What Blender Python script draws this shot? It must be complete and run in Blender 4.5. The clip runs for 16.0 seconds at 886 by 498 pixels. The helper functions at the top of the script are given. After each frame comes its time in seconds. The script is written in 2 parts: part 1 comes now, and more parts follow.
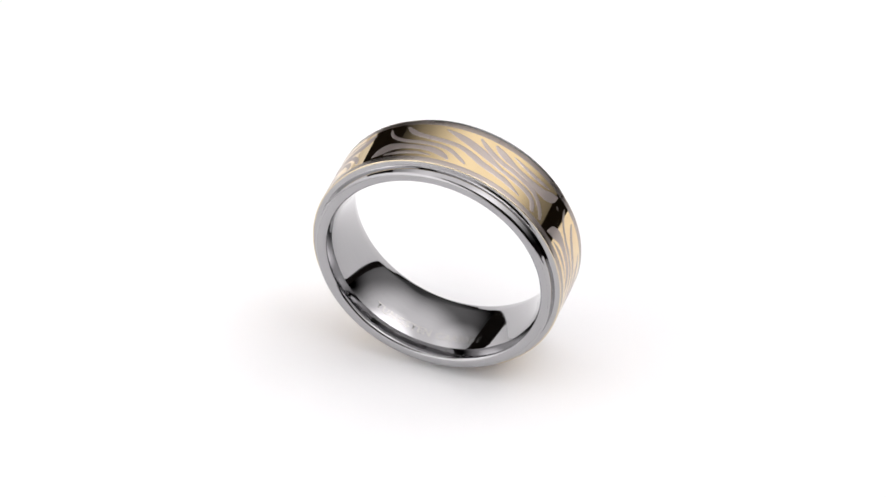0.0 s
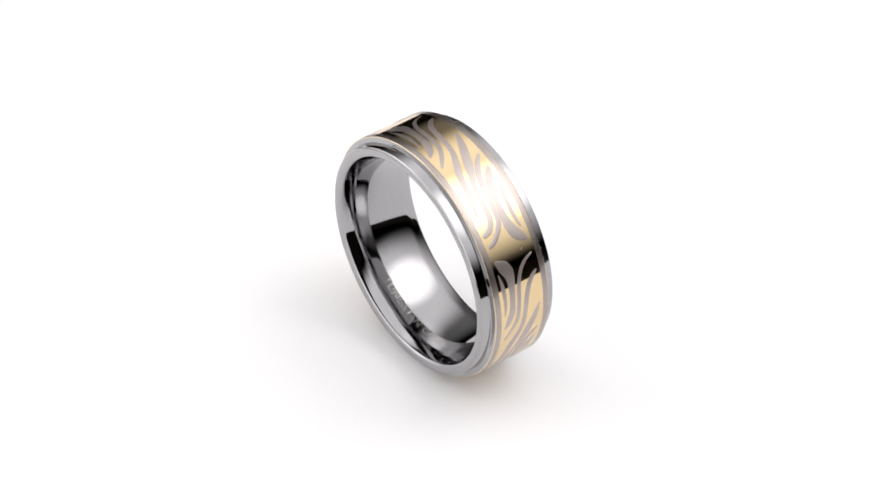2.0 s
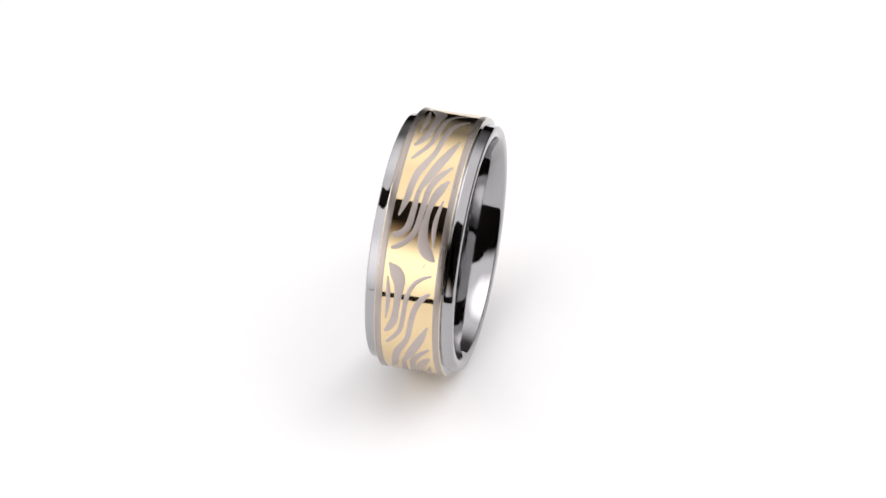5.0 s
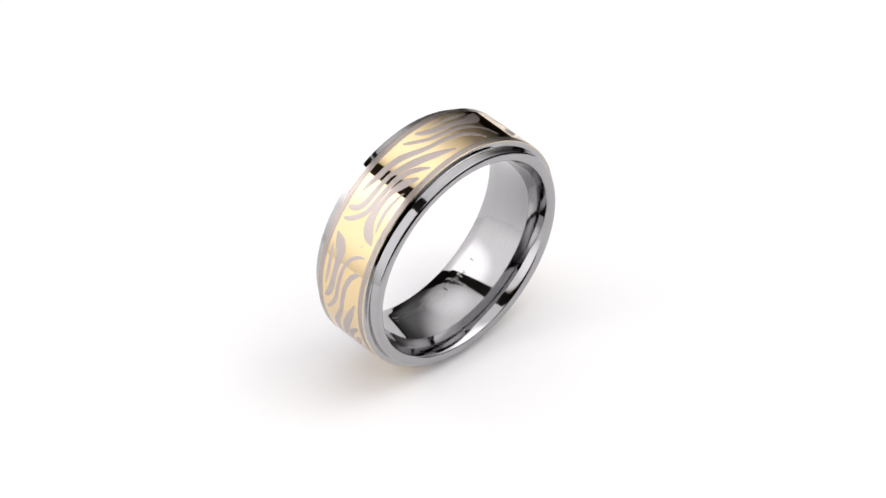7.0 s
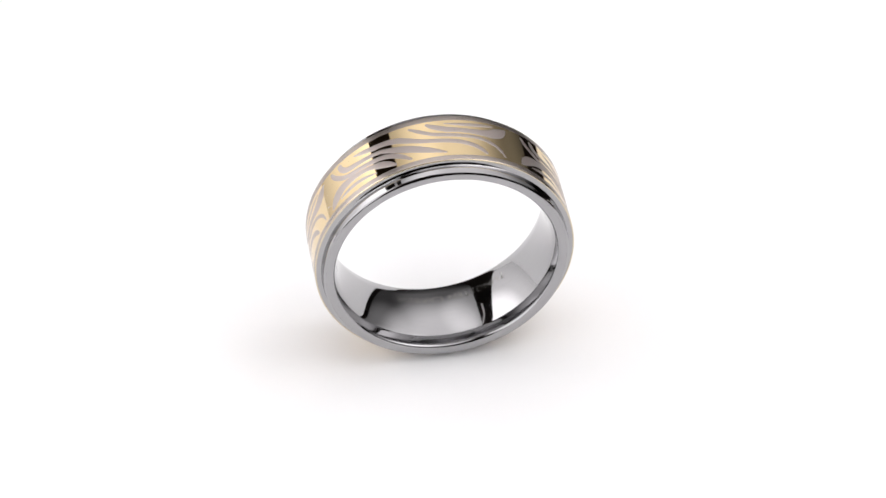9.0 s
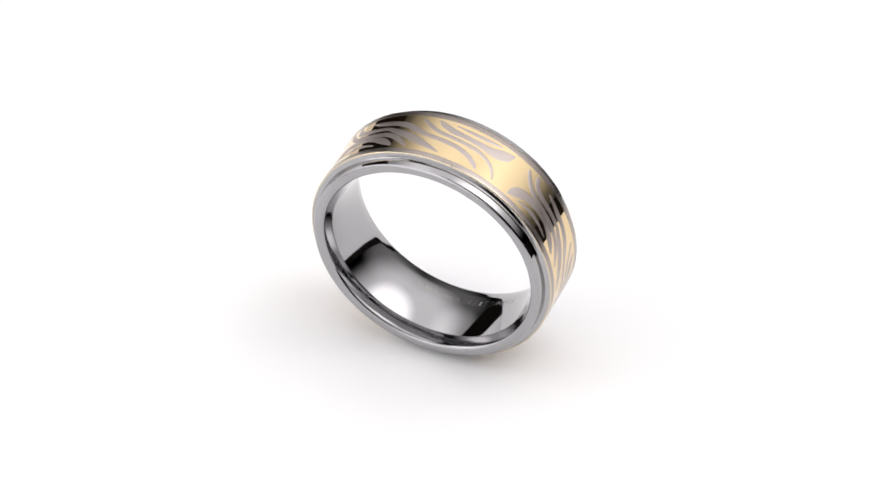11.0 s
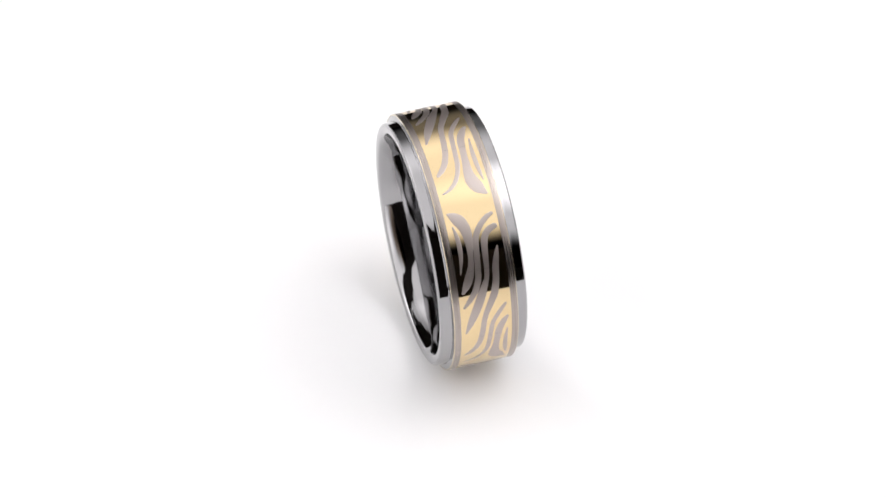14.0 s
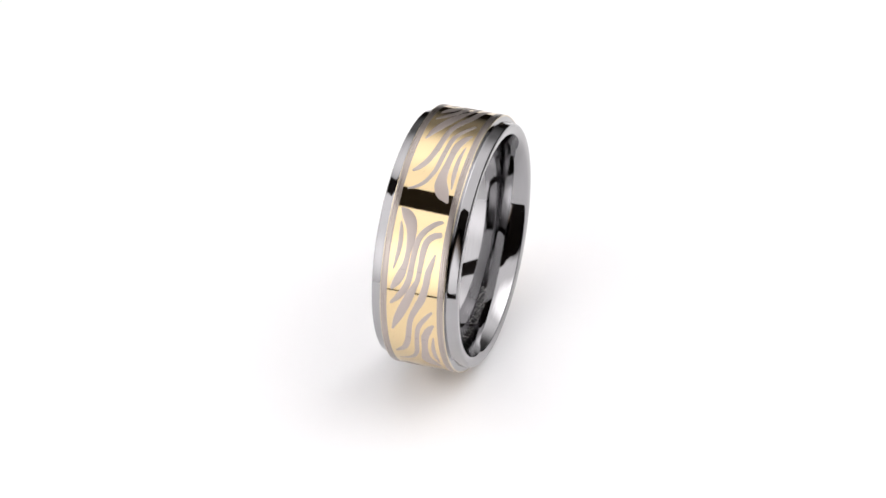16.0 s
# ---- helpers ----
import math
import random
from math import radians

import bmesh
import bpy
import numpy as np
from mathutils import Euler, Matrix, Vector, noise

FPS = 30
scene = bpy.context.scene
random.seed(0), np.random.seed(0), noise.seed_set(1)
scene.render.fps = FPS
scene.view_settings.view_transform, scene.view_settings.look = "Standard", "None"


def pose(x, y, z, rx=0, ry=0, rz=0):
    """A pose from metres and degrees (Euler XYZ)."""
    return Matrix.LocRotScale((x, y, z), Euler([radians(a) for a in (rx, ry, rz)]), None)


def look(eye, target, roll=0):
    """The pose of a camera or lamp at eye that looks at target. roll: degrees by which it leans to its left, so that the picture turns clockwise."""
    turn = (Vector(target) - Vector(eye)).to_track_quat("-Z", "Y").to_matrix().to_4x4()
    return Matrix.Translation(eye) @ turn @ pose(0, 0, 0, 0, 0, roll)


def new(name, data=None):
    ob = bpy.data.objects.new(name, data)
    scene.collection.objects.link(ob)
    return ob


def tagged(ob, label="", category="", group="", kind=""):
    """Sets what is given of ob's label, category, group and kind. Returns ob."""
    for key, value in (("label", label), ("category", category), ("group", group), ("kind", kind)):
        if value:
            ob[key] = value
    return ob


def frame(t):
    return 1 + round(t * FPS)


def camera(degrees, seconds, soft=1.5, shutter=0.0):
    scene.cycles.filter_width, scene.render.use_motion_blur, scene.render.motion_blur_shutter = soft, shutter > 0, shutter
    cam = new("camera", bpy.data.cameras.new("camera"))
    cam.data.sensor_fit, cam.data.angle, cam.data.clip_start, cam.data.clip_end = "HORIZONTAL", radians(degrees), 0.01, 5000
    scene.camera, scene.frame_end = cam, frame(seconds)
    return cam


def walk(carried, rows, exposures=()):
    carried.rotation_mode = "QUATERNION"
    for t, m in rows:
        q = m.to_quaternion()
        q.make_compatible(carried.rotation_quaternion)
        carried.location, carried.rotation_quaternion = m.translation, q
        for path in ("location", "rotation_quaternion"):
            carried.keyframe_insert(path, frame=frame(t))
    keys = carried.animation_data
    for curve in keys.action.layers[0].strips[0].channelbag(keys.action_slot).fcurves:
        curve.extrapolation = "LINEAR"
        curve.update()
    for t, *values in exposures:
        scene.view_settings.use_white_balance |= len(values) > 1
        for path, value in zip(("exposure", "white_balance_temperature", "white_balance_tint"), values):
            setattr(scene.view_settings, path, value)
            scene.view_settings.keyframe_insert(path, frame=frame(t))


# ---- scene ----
MM = 0.001
LIFT = 0.067  # the leaning band's edge touches the turntable at z = 0

# ---- camera: a long lens on a fixed stand ----
cam = camera(12.781, 16.0, soft=1.6)
STAND = look((0.0, -0.265387, (249.972 + LIFT) * MM), (-0.000194, -0.000557, (11.166 + LIFT) * MM), -1.129)
walk(cam, [(0.0, STAND), (16.0, STAND)])

# ---- light: a dark studio, lit by two diffusers ----
world = bpy.data.worlds.new("world")
scene.world = world
world.use_nodes = True
world.node_tree.nodes["Background"].inputs[0].default_value = (0.010, 0.010, 0.011, 1)
world.node_tree.nodes["Background"].inputs[1].default_value = 1.0
scene.view_settings.exposure = 0.37

HUB = Vector((0.0, 0.0, 0.012))  # what the diffusers are aimed at


def compass(az, el):
    """Unit direction: az 0 towards the camera, positive to its right hand; el above the table."""
    a, e = radians(az), radians(el)
    return Vector((math.sin(a) * math.cos(e), -math.cos(a) * math.cos(e), math.sin(e)))


# ---- materials ----
def material(name):
    m = bpy.data.materials.new(name)
    m.use_nodes = True
    nt = m.node_tree
    return m, nt, nt.nodes["Principled BSDF"]


def node(nt, kind, **values):
    n = nt.nodes.new(kind)
    for key, value in values.items():
        n.inputs[key.replace("_", " ")].default_value = value
    return n


def maths(nt, op, a, b=None, c=None, clamp=False):
    n = nt.nodes.new("ShaderNodeMath")
    n.operation, n.use_clamp = op, clamp
    for i, v in enumerate((a, b, c)):
        if v is None:
            continue
        if isinstance(v, (int, float)):
            n.inputs[i].default_value = v
        else:
            nt.links.new(v, n.inputs[i])
    return n.outputs[0]


def smooth(nt, value, lo, hi):
    n = nt.nodes.new("ShaderNodeMapRange")
    n.interpolation_type = "SMOOTHSTEP"
    nt.links.new(value, n.inputs["Value"])
    n.inputs["From Min"].default_value, n.inputs["From Max"].default_value = lo, hi
    return n.outputs["Result"]


def metal(name, colour, rough, rough_spread, scale, bump, tint=0.04, stretch=(1, 1, 1)):
    """Metal with fine grain: colour and roughness vary on a broad and on a fine scale."""
    m, nt, bsdf = material(name)
    co = nt.nodes.new("ShaderNodeTexCoord")
    mp = nt.nodes.new("ShaderNodeMapping")
    mp.inputs["Scale"].default_value = stretch
    nt.links.new(co.outputs["Object"], mp.inputs["Vector"])
    fine = node(nt, "ShaderNodeTexNoise", Scale=scale, Detail=3.0)
    broad = node(nt, "ShaderNodeTexNoise", Scale=260.0, Detail=2.0)
    nt.links.new(mp.outputs[0], fine.inputs["Vector"])
    nt.links.new(co.outputs["Object"], broad.inputs["Vector"])
    r = maths(nt, "MULTIPLY_ADD", fine.outputs["Fac"], rough_spread, rough - rough_spread * 0.5)
    r = maths(nt, "MULTIPLY_ADD", broad.outputs["Fac"], rough_spread, maths(nt, "SUBTRACT", r, rough_spread * 0.5), clamp=True)
    nt.links.new(r, bsdf.inputs["Roughness"])
    mix = nt.nodes.new("ShaderNodeMix")
    mix.data_type = "RGBA"
    mix.inputs[6].default_value = (*[c * (1 - tint) for c in colour], 1)
    mix.inputs[7].default_value = (*[min(1, c * (1 + tint)) for c in colour], 1)
    nt.links.new(fine.outputs["Fac"], mix.inputs[0])
    nt.links.new(mix.outputs[2], bsdf.inputs["Base Color"])
    bsdf.inputs["Metallic"].default_value = 1.0
    if bump:
        b = node(nt, "ShaderNodeBump", Strength=bump, Distance=0.00002)
        nt.links.new(fine.outputs["Fac"], b.inputs["Height"])
        nt.links.new(b.outputs[0], bsdf.inputs["Normal"])
    return m


TUNGSTEN = metal("polished_tungsten", (0.392, 0.388, 0.396), 0.055, 0.04, 1300, 0.0, 0.05, (9, 0.3, 0.3))
GOLD = metal("gold_plate", (0.772, 0.605, 0.358), 0.05, 0.02, 9000, 0.0, 0.02)
# paler, between the gold and the tungsten colours
PALE_GOLD = metal("pale_gold_plate", (0.66, 0.57, 0.42), 0.12, 0.04, 9000, 0.0, 0.04)
ETCHED = metal("etched_grey", (0.495, 0.433, 0.405), 0.40, 0.10, 14000, 0.25, 0.10)
ETCHED_EDGE = metal("brushed_edge", (0.41, 0.36, 0.33), 0.30, 0.16, 900, 0.30, 0.30, (9, 0.3, 0.3))
SEAM = metal("seam_line", (0.30, 0.26, 0.25), 0.40, 0.10, 14000, 0.2, 0.15)
ENGRAVED = metal("laser_engraved", (0.45, 0.44, 0.425), 0.23, 0.08, 14000, 0.2, 0.10)


def white_board():
    m, nt, bsdf = material("white_acrylic")
    co = nt.nodes.new("ShaderNodeTexCoord")
    a = node(nt, "ShaderNodeTexNoise", Scale=45.0, Detail=3.0)
    b = node(nt, "ShaderNodeTexNoise", Scale=1800.0, Detail=2.0)
    for n in (a, b):
        nt.links.new(co.outputs["Object"], n.inputs["Vector"])
    ramp = nt.nodes.new("ShaderNodeMix")
    ramp.data_type = "RGBA"
    ramp.inputs[6].default_value, ramp.inputs[7].default_value = (0.905, 0.905, 0.905, 1), (0.93, 0.93, 0.935, 1)
    nt.links.new(a.outputs["Fac"], ramp.inputs[0])
    nt.links.new(ramp.outputs[2], bsdf.inputs["Base Color"])
    bsdf.inputs["Roughness"].default_value = 0.6
    bsdf.inputs["Specular IOR Level"].default_value = 0.2
    bump = node(nt, "ShaderNodeBump", Strength=0.05, Distance=0.00002)
    nt.links.new(b.outputs["Fac"], bump.inputs["Height"])
    nt.links.new(bump.outputs[0], bsdf.inputs["Normal"])
    return m


def plain(name, colour, rough, spread=0.25, scale=8.0):
    m, nt, bsdf = material(name)
    co = nt.nodes.new("ShaderNodeTexCoord")
    a = node(nt, "ShaderNodeTexNoise", Scale=scale, Detail=5.0)
    nt.links.new(co.outputs["Object"], a.inputs["Vector"])
    mix = nt.nodes.new("ShaderNodeMix")
    mix.data_type = "RGBA"
    mix.inputs[6].default_value = (*[c * (1 - spread) for c in colour], 1)
    mix.inputs[7].default_value = (*[c * (1 + spread) for c in colour], 1)
    nt.links.new(a.outputs["Fac"], mix.inputs[0])
    nt.links.new(mix.outputs[2], bsdf.inputs["Base Color"])
    bsdf.inputs["Roughness"].default_value = rough
    return m


def lit_cloth(name, base, lamps, fall, low, high, side=None, stray=(), dim_tint=(1.0, 0.977, 0.985)):
    """Diffusion cloth lit from behind: lamps are (direction, strength, width) of the heads behind it;
    the light thins out towards the edge, along the direction fall, between its cosines high and low;
    stray are faint patches of the same kind, added to brighten dim reflections in the gold;
    the last colour tints the weak glow, warm where the reflected fade should turn brown."""
    m = bpy.data.materials.new(name)
    m.use_nodes = True
    nt = m.node_tree
    nt.nodes.clear()
    out = nt.nodes.new("ShaderNodeOutputMaterial")
    em = nt.nodes.new("ShaderNodeEmission")
    co = nt.nodes.new("ShaderNodeTexCoord")
    unit = nt.nodes.new("ShaderNodeVectorMath")
    unit.operation = "NORMALIZE"
    nt.links.new(co.outputs["Object"], unit.inputs[0])

    def along(d):
        n = nt.nodes.new("ShaderNodeVectorMath")
        n.operation = "DOT_PRODUCT"
        nt.links.new(unit.outputs[0], n.inputs[0])
        n.inputs[1].default_value = d
        return n.outputs["Value"]

    def patches(total, heads):
        for d, strength, width in heads:
            glow = maths(nt, "MULTIPLY", smooth(nt, along(d), math.cos(radians(width)), 1.0), strength)
            total = maths(nt, "ADD", total, glow)
        return total

    total = patches(base, lamps)
    total = maths(nt, "MULTIPLY", total, smooth(nt, along(fall), low, high))
    if side:
        d, lo, hi = side
        total = maths(nt, "MULTIPLY", total, smooth(nt, along(d), lo, hi))
    total = patches(total, stray)
    weave = node(nt, "ShaderNodeTexNoise", Scale=5.0, Detail=2.0)
    nt.links.new(co.outputs["Object"], weave.inputs["Vector"])
    total = maths(nt, "MULTIPLY", total, maths(nt, "MULTIPLY_ADD", weave.outputs["Fac"], 0.12, 0.94))
    nt.links.new(total, em.inputs["Strength"])
    tint = nt.nodes.new("ShaderNodeMix")
    tint.data_type = "RGBA"
    tint.inputs[6].default_value, tint.inputs[7].default_value = (*dim_tint, 1), (1.0, 0.977, 0.985, 1)
    nt.links.new(smooth(nt, total, 0.05, 0.65), tint.inputs[0])
    nt.links.new(tint.outputs[2], em.inputs["Color"])
    nt.links.new(em.outputs[0], out.inputs["Surface"])
    return m


ACRYLIC = white_board()
DARK_TABLE = plain("dark_red_wood", (0.060, 0.020, 0.014), 0.45, 0.35, 14.0)
PLASTIC = plain("white_plastic", (0.80, 0.79, 0.78), 0.4, 0.03, 60.0)
HOUSING = plain("black_plastic", (0.02, 0.02, 0.021), 0.5, 0.2, 60.0)
DARK_WALL = plain("dark_wall", (0.030, 0.022, 0.018), 0.8)
# last list: four weak glow patches added to lift dark parts of the reflections
TENT = lit_cloth("tent_cloth", 1.00, [(compass(92, 55), 1.6, 29)], compass(85, 72), 0.37, 0.83,
                 (compass(120, 50), 0.34, 0.55),
                 [(compass(-145, 46), 0.45, 29), (compass(155, 12), 0.05, 36), (compass(125, 16), 0.20, 28), (compass(178, 30), 0.14, 30)])
# orange tint put into the weak glow, to brown the fade reflected in the gold
SIDE = lit_cloth("side_cloth", 0.88, [(compass(-80, 30), 0.36, 70), (compass(-112, 37), 1.05, 27), (compass(-28, 8), 0.45, 35)],
                 (0, 0, 1), -0.95, 0.30, (compass(-100, -15), -0.03, 0.11), dim_tint=(1.0, 0.74, 0.56))


# ---- building helpers ----
def part(name, bm, mat, parent=None, label="", sharp=30):
    me = bpy.data.meshes.new(name)
    bm.normal_update()
    bm.to_mesh(me)
    bm.free()
    me.materials.append(mat)
    for p in me.polygons:
        p.use_smooth = True
    if sharp:
        me.set_sharp_from_angle(angle=radians(sharp))
    ob = new(name, me)
    ob.parent = parent
    if label:
        tagged(ob, label)
    return ob


def revolve(profile, segments=360, closed=True, lift=0.0):
    """Turns (s, r) in mm about the ring's axis, which lies along x at the height lift."""
    bm = bmesh.new()
    rings = []
    for k in range(segments):
        a = 2 * math.pi * k / segments
        rings.append([bm.verts.new((s * MM, -r * math.cos(a) * MM, (r * math.sin(a) + lift) * MM)) for s, r in profile])
    n = len(profile)
    for k in range(segments):
        a, b = rings[k], rings[(k + 1) % segments]
        for i in range(n if closed else n - 1):
            j = (i + 1) % n
            bm.faces.new((a[i], a[j], b[j], b[i]))
    bmesh.ops.recalc_face_normals(bm, faces=bm.faces)
    return bm


def curve(points, steps):
    """Catmull-Rom through the points."""
    pts = [np.array(p, float) for p in points]
    pts = [2 * pts[0] - pts[1], *pts, 2 * pts[-1] - pts[-2]]
    out = []
    for i in range(1, len(pts) - 2):
        p0, p1, p2, p3 = pts[i - 1:i + 3]
        for k in range(steps):
            t = k / steps
            out.append(0.5 * (2 * p1 + (p2 - p0) * t + (2 * p0 - 5 * p1 + 4 * p2 - p3) * t * t + (3 * p1 - p0 - 3 * p2 + p3) * t ** 3))
    out.append(pts[-2])
    return out


# ---- the setting ----
def box(name, x0, x1, y0, y1, z0, z1, mat, label):
    bm = bmesh.new()
    bmesh.ops.create_cube(bm, size=1.0)
    for v in bm.verts:
        v.co = Vector(((x0 + x1) / 2 + v.co.x * (x1 - x0), (y0 + y1) / 2 + v.co.y * (y1 - y0), (z0 + z1) / 2 + v.co.z * (z1 - z0)))
    return tagged(part(name, bm, mat), label, name.split("_")[0], kind="structure")


box("floor", -0.85, 0.85, -0.85, 0.85, -0.42, -0.40, DARK_WALL, "dark brown floor of the unlit studio")
box("ceiling", -0.85, 0.85, -0.85, 0.85, 0.80, 0.82, DARK_WALL, "dark brown ceiling of the unlit studio")
box("wall_north", -0.85, 0.85, 0.80, 0.85, -0.40, 0.80, DARK_WALL, "dark brown wall of the unlit studio")
box("wall_south", -0.85, 0.85, -0.85, -0.80, -0.40, 0.80, DARK_WALL, "dark brown wall of the unlit studio")
box("wall_east", 0.80, 0.85, -0.80, 0.80, -0.40, 0.80, DARK_WALL, "dark brown wall of the unlit studio")
box("wall_west", -0.85, -0.80, -0.80, 0.80, -0.40, 0.80, DARK_WALL, "dark brown wall of the unlit studio")


def shell(name, inside, radius, mat, label, category):
    """A cloth sheet bent round the turntable; inside(direction) says which part of the sphere it covers."""
    bm = bmesh.new()
    n, m = 120, 60
    grid = {}

    def vert(i, j):
        if (i, j) not in grid:
            d = compass(-180 + 360 * i / n, -16 + 106 * j / m)
            grid[i, j] = bm.verts.new(d * radius)
        return grid[i, j]

    for i in range(n):
        for j in range(m):
            c = [(i, j), ((i + 1) % n, j), ((i + 1) % n, j + 1), (i, j + 1)]
            if j == m - 1:
                c = c[:3]
            bm.faces.new([vert(*q) for q in c])
    bmesh.ops.remove_doubles(bm, verts=bm.verts, dist=1e-6)
    for co, no in inside:
        bmesh.ops.bisect_plane(bm, geom=bm.verts[:] + bm.edges[:] + bm.faces[:], plane_co=co, plane_no=no, clear_inner=True)
    ob = part(name, bm, mat, sharp=0)
    ob.location = HUB
    thick = ob.modifiers.new("thickness", "SOLIDIFY")
    thick.thickness, thick.offset = 0.002, 1.0
    return tagged(ob, label, category)


# the tent's front edge and the side panel's top edge leave a narrow dark gap
tent = shell("light_tent", [((0, 0, 0), Vector((0.634, 0.431, 0.249))), ((0, 0, 0), (0.302, 0.063, 0.162)), ((0, 0, 0), (0, 0, 1))], 0.46, TENT,
      "white diffusion cloth arched over the turntable, lit from behind", "softbox")
shell("softbox", [((0, 0, 0), Vector((-0.629, -0.328, -0.4346))), ((0, 0, -0.319), (0, 0.615, 1)),
                      ((0, 0, 0), compass(-100, 0))], 0.46, SIDE,
      "white curved diffusion panel standing beside the turntable", "softbox")


def gap_rod(marks, radius):
    """A slender rod in the gap, added for the pale line it reflects in the ring; marks are (az, el) seen from the hub.
    """
    bm = bmesh.new()
    line = [Vector(p) for p in curve([compass(*m) * 0.452 for m in marks], 8)]
    rows = []
    for i, p in enumerate(line):
        along = (line[min(i + 1, len(line) - 1)] - line[max(i - 1, 0)]).normalized()
        side = along.cross(p).normalized()
        lift = along.cross(side)
        end = min(i, len(line) - 1 - i)
        r = radius * (0.55, 0.85, 1.0)[min(end, 2)]
        rows.append([bm.verts.new(p + (side * math.cos(a) + lift * math.sin(a)) * r) for a in (2 * math.pi * k / 16 for k in range(16))])
    for a, b in zip(rows, rows[1:]):
        for k in range(16):
            bm.faces.new((a[k], b[k], b[(k + 1) % 16], a[(k + 1) % 16]))
    bm.faces.new(rows[0][::-1])
    bm.faces.new(rows[-1])
    bmesh.ops.recalc_face_normals(bm, faces=bm.faces)
    return bm


# added rod, stands in for unknown pale clutter; placed to fit its reflection
part("added_rod", gap_rod([(-119, 55), (-125, 50), (-129.5, 44.5), (-138, 37.5)], 0.0065), PLASTIC, tent, "slender white rod added in the gap for its reflection")


def slab(x0, x1, y0, y1, z0, z1, bevel):
    bm = bmesh.new()
    bmesh.ops.create_cube(bm, size=1.0)
    for v in bm.verts:
        v.co = Vector(((x0 + x1) / 2 + v.co.x * (x1 - x0), (y0 + y1) / 2 + v.co.y * (y1 - y0), (z0 + z1) / 2 + v.co.z * (z1 - z0)))
    bmesh.ops.bevel(bm, geom=bm.edges[:], offset=bevel, segments=3, affect="EDGES", profile=0.5)
    return bm


def make_table():
    table = new("table")
    table.location = (0, 0, -0.40)
    part("tabletop", slab(-0.52, 0.52, -0.50, 0.50, 0.235, 0.27, 0.004), DARK_TABLE, table)
    for x in (-0.46, 0.46):
        for y in (-0.44, 0.44):
            part("leg", slab(x - 0.025, x + 0.025, y - 0.025, y + 0.025, 0.0, 0.235, 0.003), DARK_TABLE, table)
    return tagged(table, "dark red-brown wooden table under the turntable", "table")


make_table()


# ---- the turntable ----
def make_turntable():
    table = new("turntable")
    bm = bmesh.new()
    rim = [(0.0, 0.0), (76.5, 0.0), (77.4, -0.25), (77.9, -0.8), (78.0, -1.6), (78.0, -5.2), (77.4, -6.0), (0.0, -6.0)]
    n = 192
    loops = []
    for r, z in rim[1:-1]:
        loops.append([bm.verts.new((r * MM * math.cos(2 * math.pi * k / n), r * MM * math.sin(2 * math.pi * k / n), z * MM)) for k in range(n)])
    bm.faces.new(loops[0])
    bm.faces.new(loops[-1][::-1])
    for a, b in zip(loops, loops[1:]):
        for k in range(n):
            bm.faces.new((a[k], b[k], b[(k + 1) % n], a[(k + 1) % n]))
    part("plate", bm, ACRYLIC, table)
    bm = bmesh.new()
    bmesh.ops.create_cone(bm, cap_ends=True, segments=96, radius1=0.060, radius2=0.056, depth=0.124)
    bmesh.ops.translate(bm, verts=bm.verts, vec=(0, 0, -0.068))
    part("foot", bm, HOUSING, table, "black motor housing")
    return tagged(table, "round white acrylic turntable plate carrying the ring", "turntable")


# ---- the ring: 8 mm wide, gold-plated band between stepped rims ----
R_BAND = 11.785
BORE, DOME = 9.55, 29.0  # comfort fit: the bore swells inwards


def bore(s):
    return BORE + s * s / DOME


HALF = [(0.31 * k, bore(0.31 * k)) for k in range(9)]
HALF += [tuple(p) for p in curve([(2.79, bore(2.79)), (3.05, 9.892), (3.28, 9.966), (3.50, 10.040), (3.70, 10.114), (3.82, 10.172),
                                  (3.893, 10.245), (3.928, 10.315), (3.955, 10.410), (3.977, 10.530), (3.993, 10.670), (4.0, 10.81)], 4)]
HALF += [(4.0, 10.91), (2.96, 10.91), (2.94, 11.0), (2.94, 11.74), (2.91, 11.768), (2.86, 11.776)]
# the lower step falls away a little towards its rounded outer edge
RIM = [(2.945, 10.914), (4.0, 10.914), (3.99, 10.955), (3.968, 10.995), (3.945, 11.050), (3.91, 11.098), (3.865, 11.135)]
RIM += [(3.70, 11.156), (3.50, 11.177), (3.30, 11.196), (3.12, 11.213), (3.065, 11.224), (3.030, 11.248), (3.012, 11.31), (2.99, 11.47), (2.945, 11.70)]
LIP = [(2.90, 11.66), (2.966, 11.665), (2.962, 11.72), (2.950, 11.755), (2.92, 11.781), (2.885, 11.783), (2.88, 11.70)]


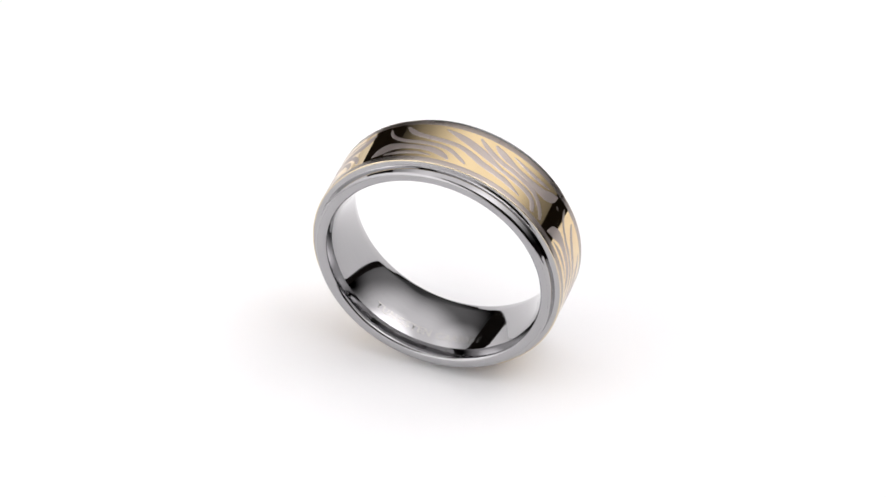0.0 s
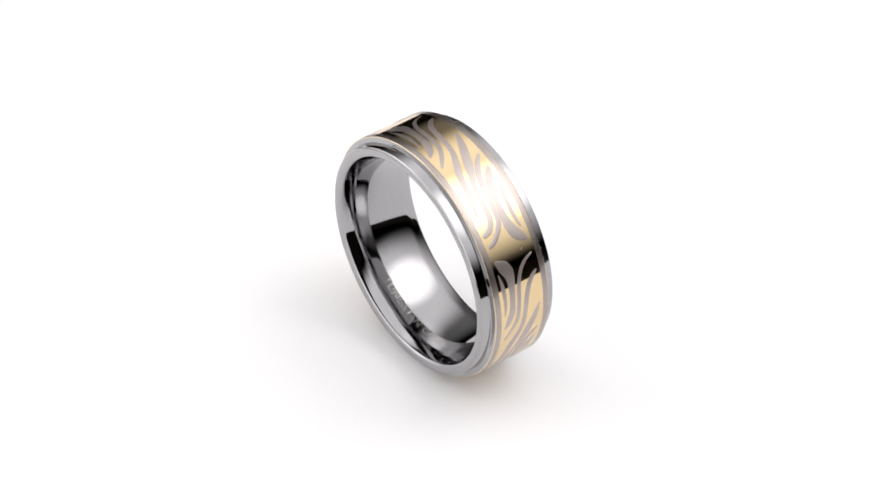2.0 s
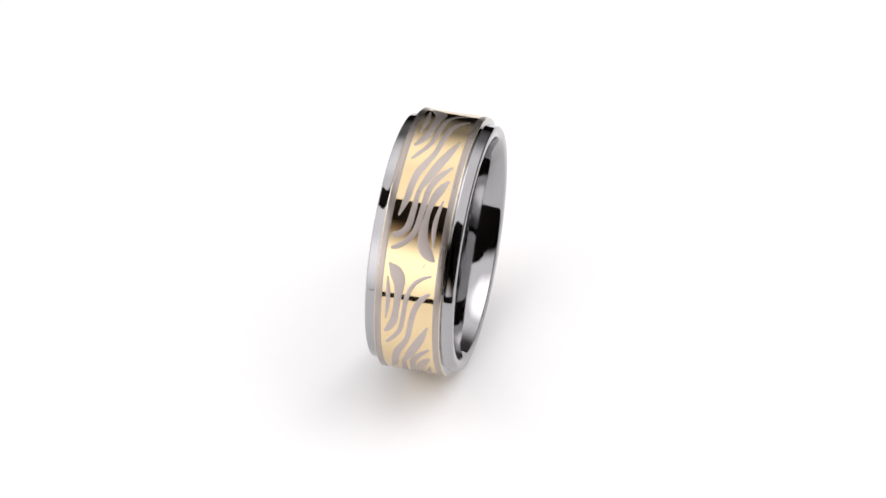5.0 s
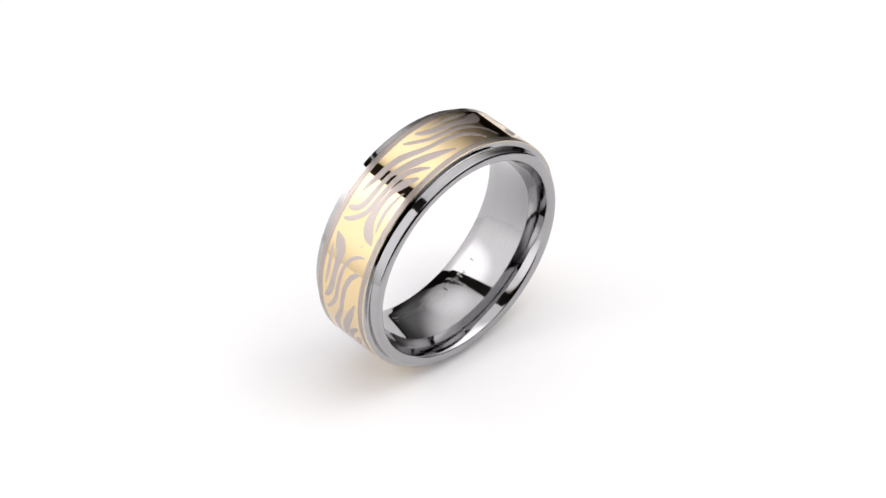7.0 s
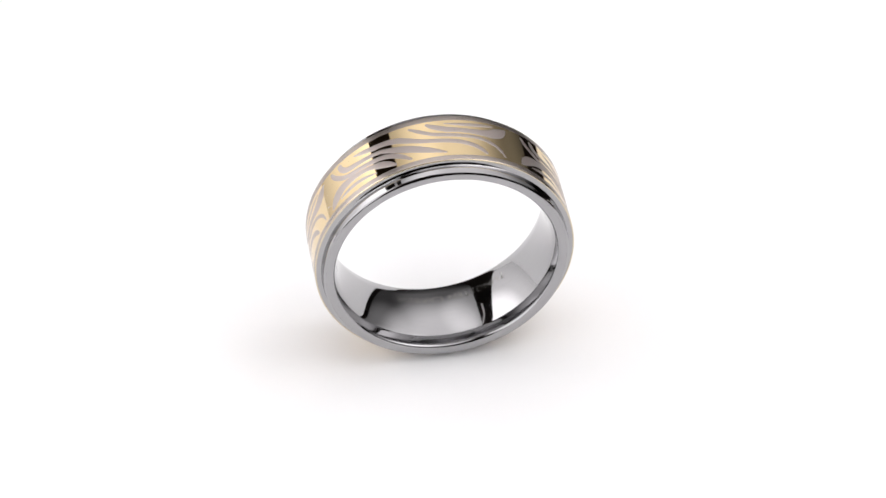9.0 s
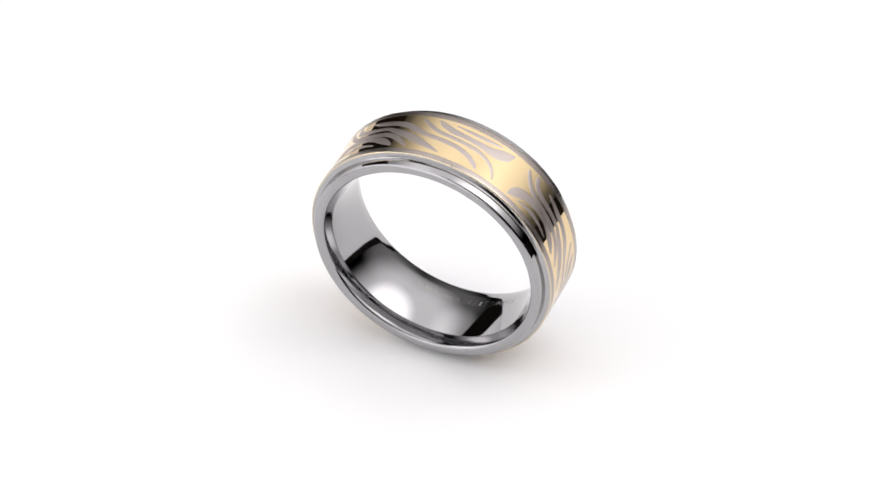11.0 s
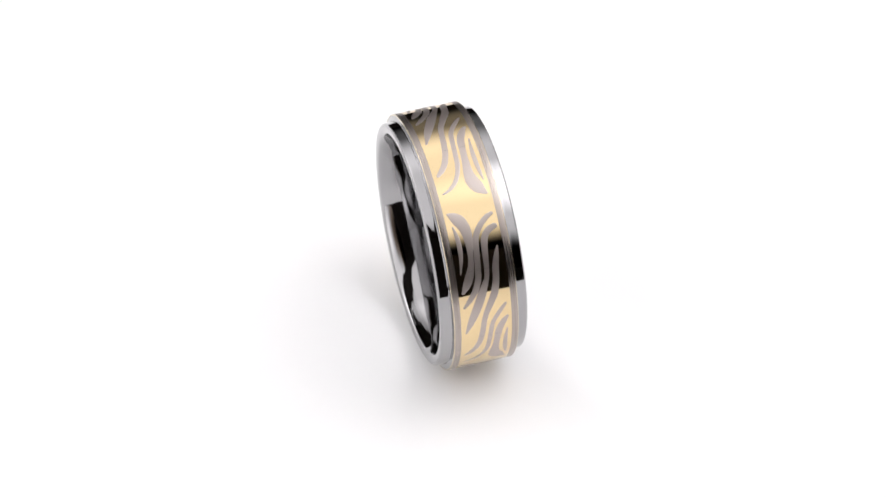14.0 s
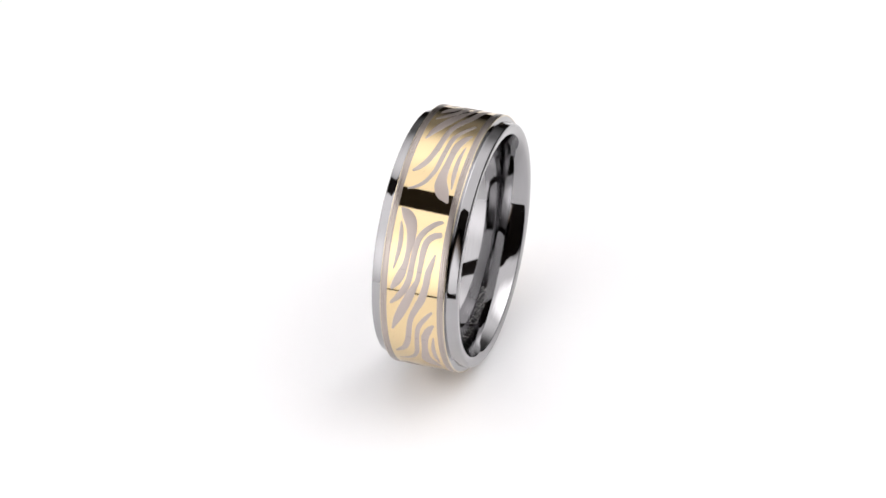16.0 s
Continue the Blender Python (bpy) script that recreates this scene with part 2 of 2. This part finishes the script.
def ribbon(points, offset):
    """A tapered etched stripe (degrees round the band, mm across, width in mm), bent onto the band and a hair proud of it."""
    bm = bmesh.new()
    line = curve(points, 7)
    mm_deg = R_BAND * math.pi / 180
    flat = [np.array((p[0] * mm_deg, p[1])) for p in line]
    width = [max(0.05, p[2] * 1.08) for p in line]
    rows = []

    def put(x, s, r):
        a = x / R_BAND
        return bm.verts.new((s * MM, -r * math.cos(a) * MM, (r * math.sin(a) + R_BAND) * MM))

    # round off both ends
    path = []
    t0 = flat[1] - flat[0]
    t0 = t0 / np.linalg.norm(t0)
    t1 = flat[-1] - flat[-2]
    t1 = t1 / np.linalg.norm(t1)
    for k in range(5):
        a = math.pi / 2 * k / 5
        path.append((flat[0] - t0 * width[0] / 2 * math.cos(a) * 0.8, t0, width[0] * max(0.12, math.sin(a))))
    for i, f in enumerate(flat):
        t = flat[min(i + 1, len(flat) - 1)] - flat[max(i - 1, 0)]
        path.append((f, t / np.linalg.norm(t), width[i]))
    for k in range(1, 6):
        a = math.pi / 2 * k / 5
        path.append((flat[-1] + t1 * width[-1] / 2 * math.sin(a) * 0.8, t1, width[-1] * max(0.12, math.cos(a))))
    cols = 7
    for c, t, w in path:
        side = np.array((-t[1], t[0]))
        row = []
        for k in range(cols):
            u = k / (cols - 1) - 0.5
            q = c + side * w * u
            q[1] = max(-2.25, min(2.25, q[1]))
            row.append(put(q[0], q[1], R_BAND + (offset if 0 < k < cols - 1 else -0.004)))
        rows.append(row)
    for a, b in zip(rows, rows[1:]):
        for k in range(cols - 1):
            bm.faces.new((a[k], b[k], b[k + 1], a[k + 1]))
    bm.normal_update()
    mid = rows[len(rows) // 2][3]
    out = Vector((0, mid.co.y, mid.co.z - R_BAND * MM))
    if mid.normal.dot(out) < 0:
        bmesh.ops.reverse_faces(bm, faces=bm.faces[:])
    return bm


def hairline(angle, spans):
    """Where the etching mask was joined: a fine step across the stripes."""
    bm = bmesh.new()
    for s0, s1 in spans:
        corners = []
        for s, da in ((s0, -0.08), (s1, -0.08), (s1, 0.08), (s0, 0.08)):
            a = radians(angle + da)
            corners.append(bm.verts.new((s * MM, -(R_BAND + 0.014) * math.cos(a) * MM, ((R_BAND + 0.014) * math.sin(a) + R_BAND) * MM)))
        bm.faces.new(corners)
    bm.normal_update()
    return bm


# one quarter of the zebra pattern: degrees from its middle, mm across, width in mm
LEAF = [(-41.9, 1.93, 0.26), (-40.8, 1.62, 0.72), (-39.0, 1.24, 1.06), (-36.4, 0.88, 1.08), (-32.8, 0.67, 0.92), (-28.2, 0.63, 0.72),
        (-23.4, 0.70, 0.52), (-18.5, 0.82, 0.56), (-13.5, 1.15, 0.80), (-9.7, 1.52, 0.70), (-6.8, 1.88, 0.31)]
LEAF_EYE = [(-36.2, 1.76, 0.14), (-31.9, 1.60, 0.38), (-27.1, 1.53, 0.44), (-21.7, 1.62, 0.36), (-15.8, 1.85, 0.14)]
UPPER_BEND = [(-38.8, -1.87, 0.31), (-37.7, -1.37, 0.46), (-35.3, -0.78, 0.51), (-32.2, -0.27, 0.54), (-28.2, 0.02, 0.54),
              (-17.2, 0.25, 0.56), (-12.2, 0.36, 0.58), (-7.5, 0.69, 0.60), (-3.2, 1.26, 0.52), (0.4, 1.90, 0.26)]
UPPER_BLADE = [(-33.3, -1.90, 0.51), (-32.3, -1.36, 0.58), (-30.0, -0.90, 0.60), (-25.7, -0.66, 0.60), (-13.4, -0.46, 0.46),
               (-9.0, -0.16, 0.58), (-4.2, 0.24, 0.80), (1.9, 0.76, 0.86), (8.6, 1.36, 0.68), (14.8, 1.86, 0.20)]
LONG_BEND = [(-24.7, -1.77, 0.15), (-20.8, -1.56, 0.46), (-15.8, -1.32, 0.62), (-10.8, -1.22, 0.62), (-4.2, -0.93, 0.70), (0.9, -0.46, 0.64),
             (7.5, 0.10, 0.52), (18.0, 0.43, 0.54), (22.5, 0.62, 0.54), (27.0, 0.98, 0.54), (30.0, 1.45, 0.48), (31.7, 1.86, 0.28)]
LOWER_BEND = [(2.2, -1.82, 0.26), (5.2, -1.35, 0.42), (9.3, -0.80, 0.44), (13.6, -0.48, 0.45), (23.7, -0.24, 0.44), (28.0, -0.14, 0.44),
              (32.1, 0.10, 0.40), (36.1, 0.58, 0.38), (38.6, 1.22, 0.30), (39.9, 1.87, 0.15)]
FOOT = [(9.4, -1.92, 0.31), (11.8, -1.57, 0.60), (16.6, -1.15, 0.70), (22.2, -1.00, 0.60), (28.0, -0.90, 0.66), (33.2, -0.84, 0.92),
        (36.8, -0.96, 1.20), (40.0, -1.34, 1.12), (42.8, -1.88, 0.30)]
FOOT_EYE = [(16.7, -1.90, 0.14), (23.8, -1.76, 0.38), (31.0, -1.80, 0.40), (37.0, -1.95, 0.14)]
STRIPES = [LEAF, LEAF_EYE, UPPER_BEND, UPPER_BLADE, LONG_BEND, LOWER_BEND, FOOT, FOOT_EYE]


def bent_text(words, start, end, s_mid, height):
    """Engraved words along the bore, from one angle to another in degrees."""
    data = bpy.data.curves.new("words", "FONT")
    data.body, data.size, data.space_character = words, 1.0, 1.12
    data.resolution_u, data.offset = 2, 0.012
    ob = new("words", data)
    bpy.context.view_layer.update()
    flat = ob.evaluated_get(bpy.context.evaluated_depsgraph_get()).to_mesh()
    bm = bmesh.new()
    bm.from_mesh(flat)
    bpy.data.objects.remove(ob)
    bmesh.ops.triangulate(bm, faces=bm.faces)
    xs = [v.co.x for v in bm.verts]
    ys = [v.co.y for v in bm.verts]
    x0, x1, y0, y1 = min(xs), max(xs), min(ys), max(ys)
    for v in bm.verts:
        a = radians(start + (end - start) * (v.co.x - x0) / (x1 - x0))
        s = s_mid + (v.co.y - (y0 + y1) / 2) / (y1 - y0) * height
        r = bore(s) - 0.009
        v.co = Vector((s * MM, -r * math.cos(a) * MM, (r * math.sin(a) + R_BAND) * MM))
    return bm


def make_ring():
    ring = new("ring")
    body = part("body", revolve(HALF + [(-s, r) for s, r in HALF[:0:-1]], lift=R_BAND), TUNGSTEN, ring, "polished grey tungsten carbide sleeve with rounded bore")
    band = part("gold_band", revolve([(-2.32, R_BAND - 0.03), (-2.32, R_BAND), (2.32, R_BAND), (2.32, R_BAND - 0.03)], lift=R_BAND), GOLD, ring, "mirror-polished yellow gold plating")
    for sign in (-1, 1):
        edge = [(sign * s, r) for s, r in ((2.322, R_BAND - 0.03), (2.322, R_BAND + 0.004), (2.84, R_BAND + 0.004), (2.875, R_BAND - 0.004), (2.875, R_BAND - 0.03))]
        part("border", revolve(edge, lift=R_BAND), ETCHED_EDGE, ring, "matte brushed grey edge line")
        part("rim", revolve([(sign * s, r) for s, r in RIM], lift=R_BAND), TUNGSTEN, ring, "polished lower step sloping away from the band", sharp=24)
        part("lip", revolve([(sign * s, r) for s, r in LIP], lift=R_BAND), PALE_GOLD, ring, "thin rounded line of gold plating on the step", sharp=50)
    pivot = Matrix.Translation((0, 0, R_BAND * MM))
    made = {}
    # the pattern's four quarters; centres and the one stretch are set to fit the camera's view
    for centre, drawn in ((170, 1.0), (259, 1.0), (347.7, 1.0), (76.3, 1.07)):
        turn = pivot @ Matrix.Rotation(radians(-centre), 4, "X") @ pivot.inverted()
        for i, line in enumerate(STRIPES):
            if (i, drawn) not in made:
                made[i, drawn] = part("stripe", ribbon([(a * (drawn if a > 0 else 1.0), s, w) for a, s, w in line], 0.010), ETCHED, band, sharp=0)
                made[i, drawn].matrix_local = turn
            else:
                twin = new("stripe", made[i, drawn].data)
                twin.parent = band
                twin.matrix_local = turn
    for centre in (79, 170, 347.7):
        part("seam", hairline(centre - 16, ((0.74, 1.20), (0.02, 0.50), (-0.74, -0.28))), SEAM, band, sharp=0)
        part("seam", hairline(centre + 19, ((0.22, 0.66), (-0.50, -0.14), (-1.34, -0.80))), SEAM, band, sharp=0)
    part("nick", ribbon([(30.6, 0.98, 0.04), (31.4, 1.10, 0.07), (32.1, 1.16, 0.05), (32.5, 1.17, 0.03)], 0.010), ETCHED, band, "tiny stray etched tick", sharp=0)
    part("engraving", bent_text("TUNGSTEN CARBIDE", 230, 293.5, -1.70, 0.78), ENGRAVED, body, "engraved words in small capitals", sharp=0)
    return tagged(ring, "grey tungsten wedding band with gold zebra-etched centre, standing on edge", "ring")


turntable = make_turntable()
ring = make_ring()

# ---- movement: the plate turns evenly, once in 21.5 s, and carries the ring ----
SPIN, START = math.degrees(-0.2929), math.degrees(1.2193)
LEAN = math.degrees(0.0244)


def motions():
    rows_plate, rows_ring = [], []
    foot = Matrix.Translation(((-0.6138 - 11.785 * math.sin(radians(LEAN))) * MM, -0.3933 * MM, (LIFT + 0.0035) * MM)) @ pose(0, 0, 0, 0, LEAN, 0)
    for k in range(65):
        t = k * 0.25
        turn = pose(0, 0, 0, 0, 0, START + SPIN * t)
        rows_plate.append((t, turn))
        rows_ring.append((t, turn @ foot))
    walk(turntable, rows_plate)
    walk(ring, rows_ring)


motions()
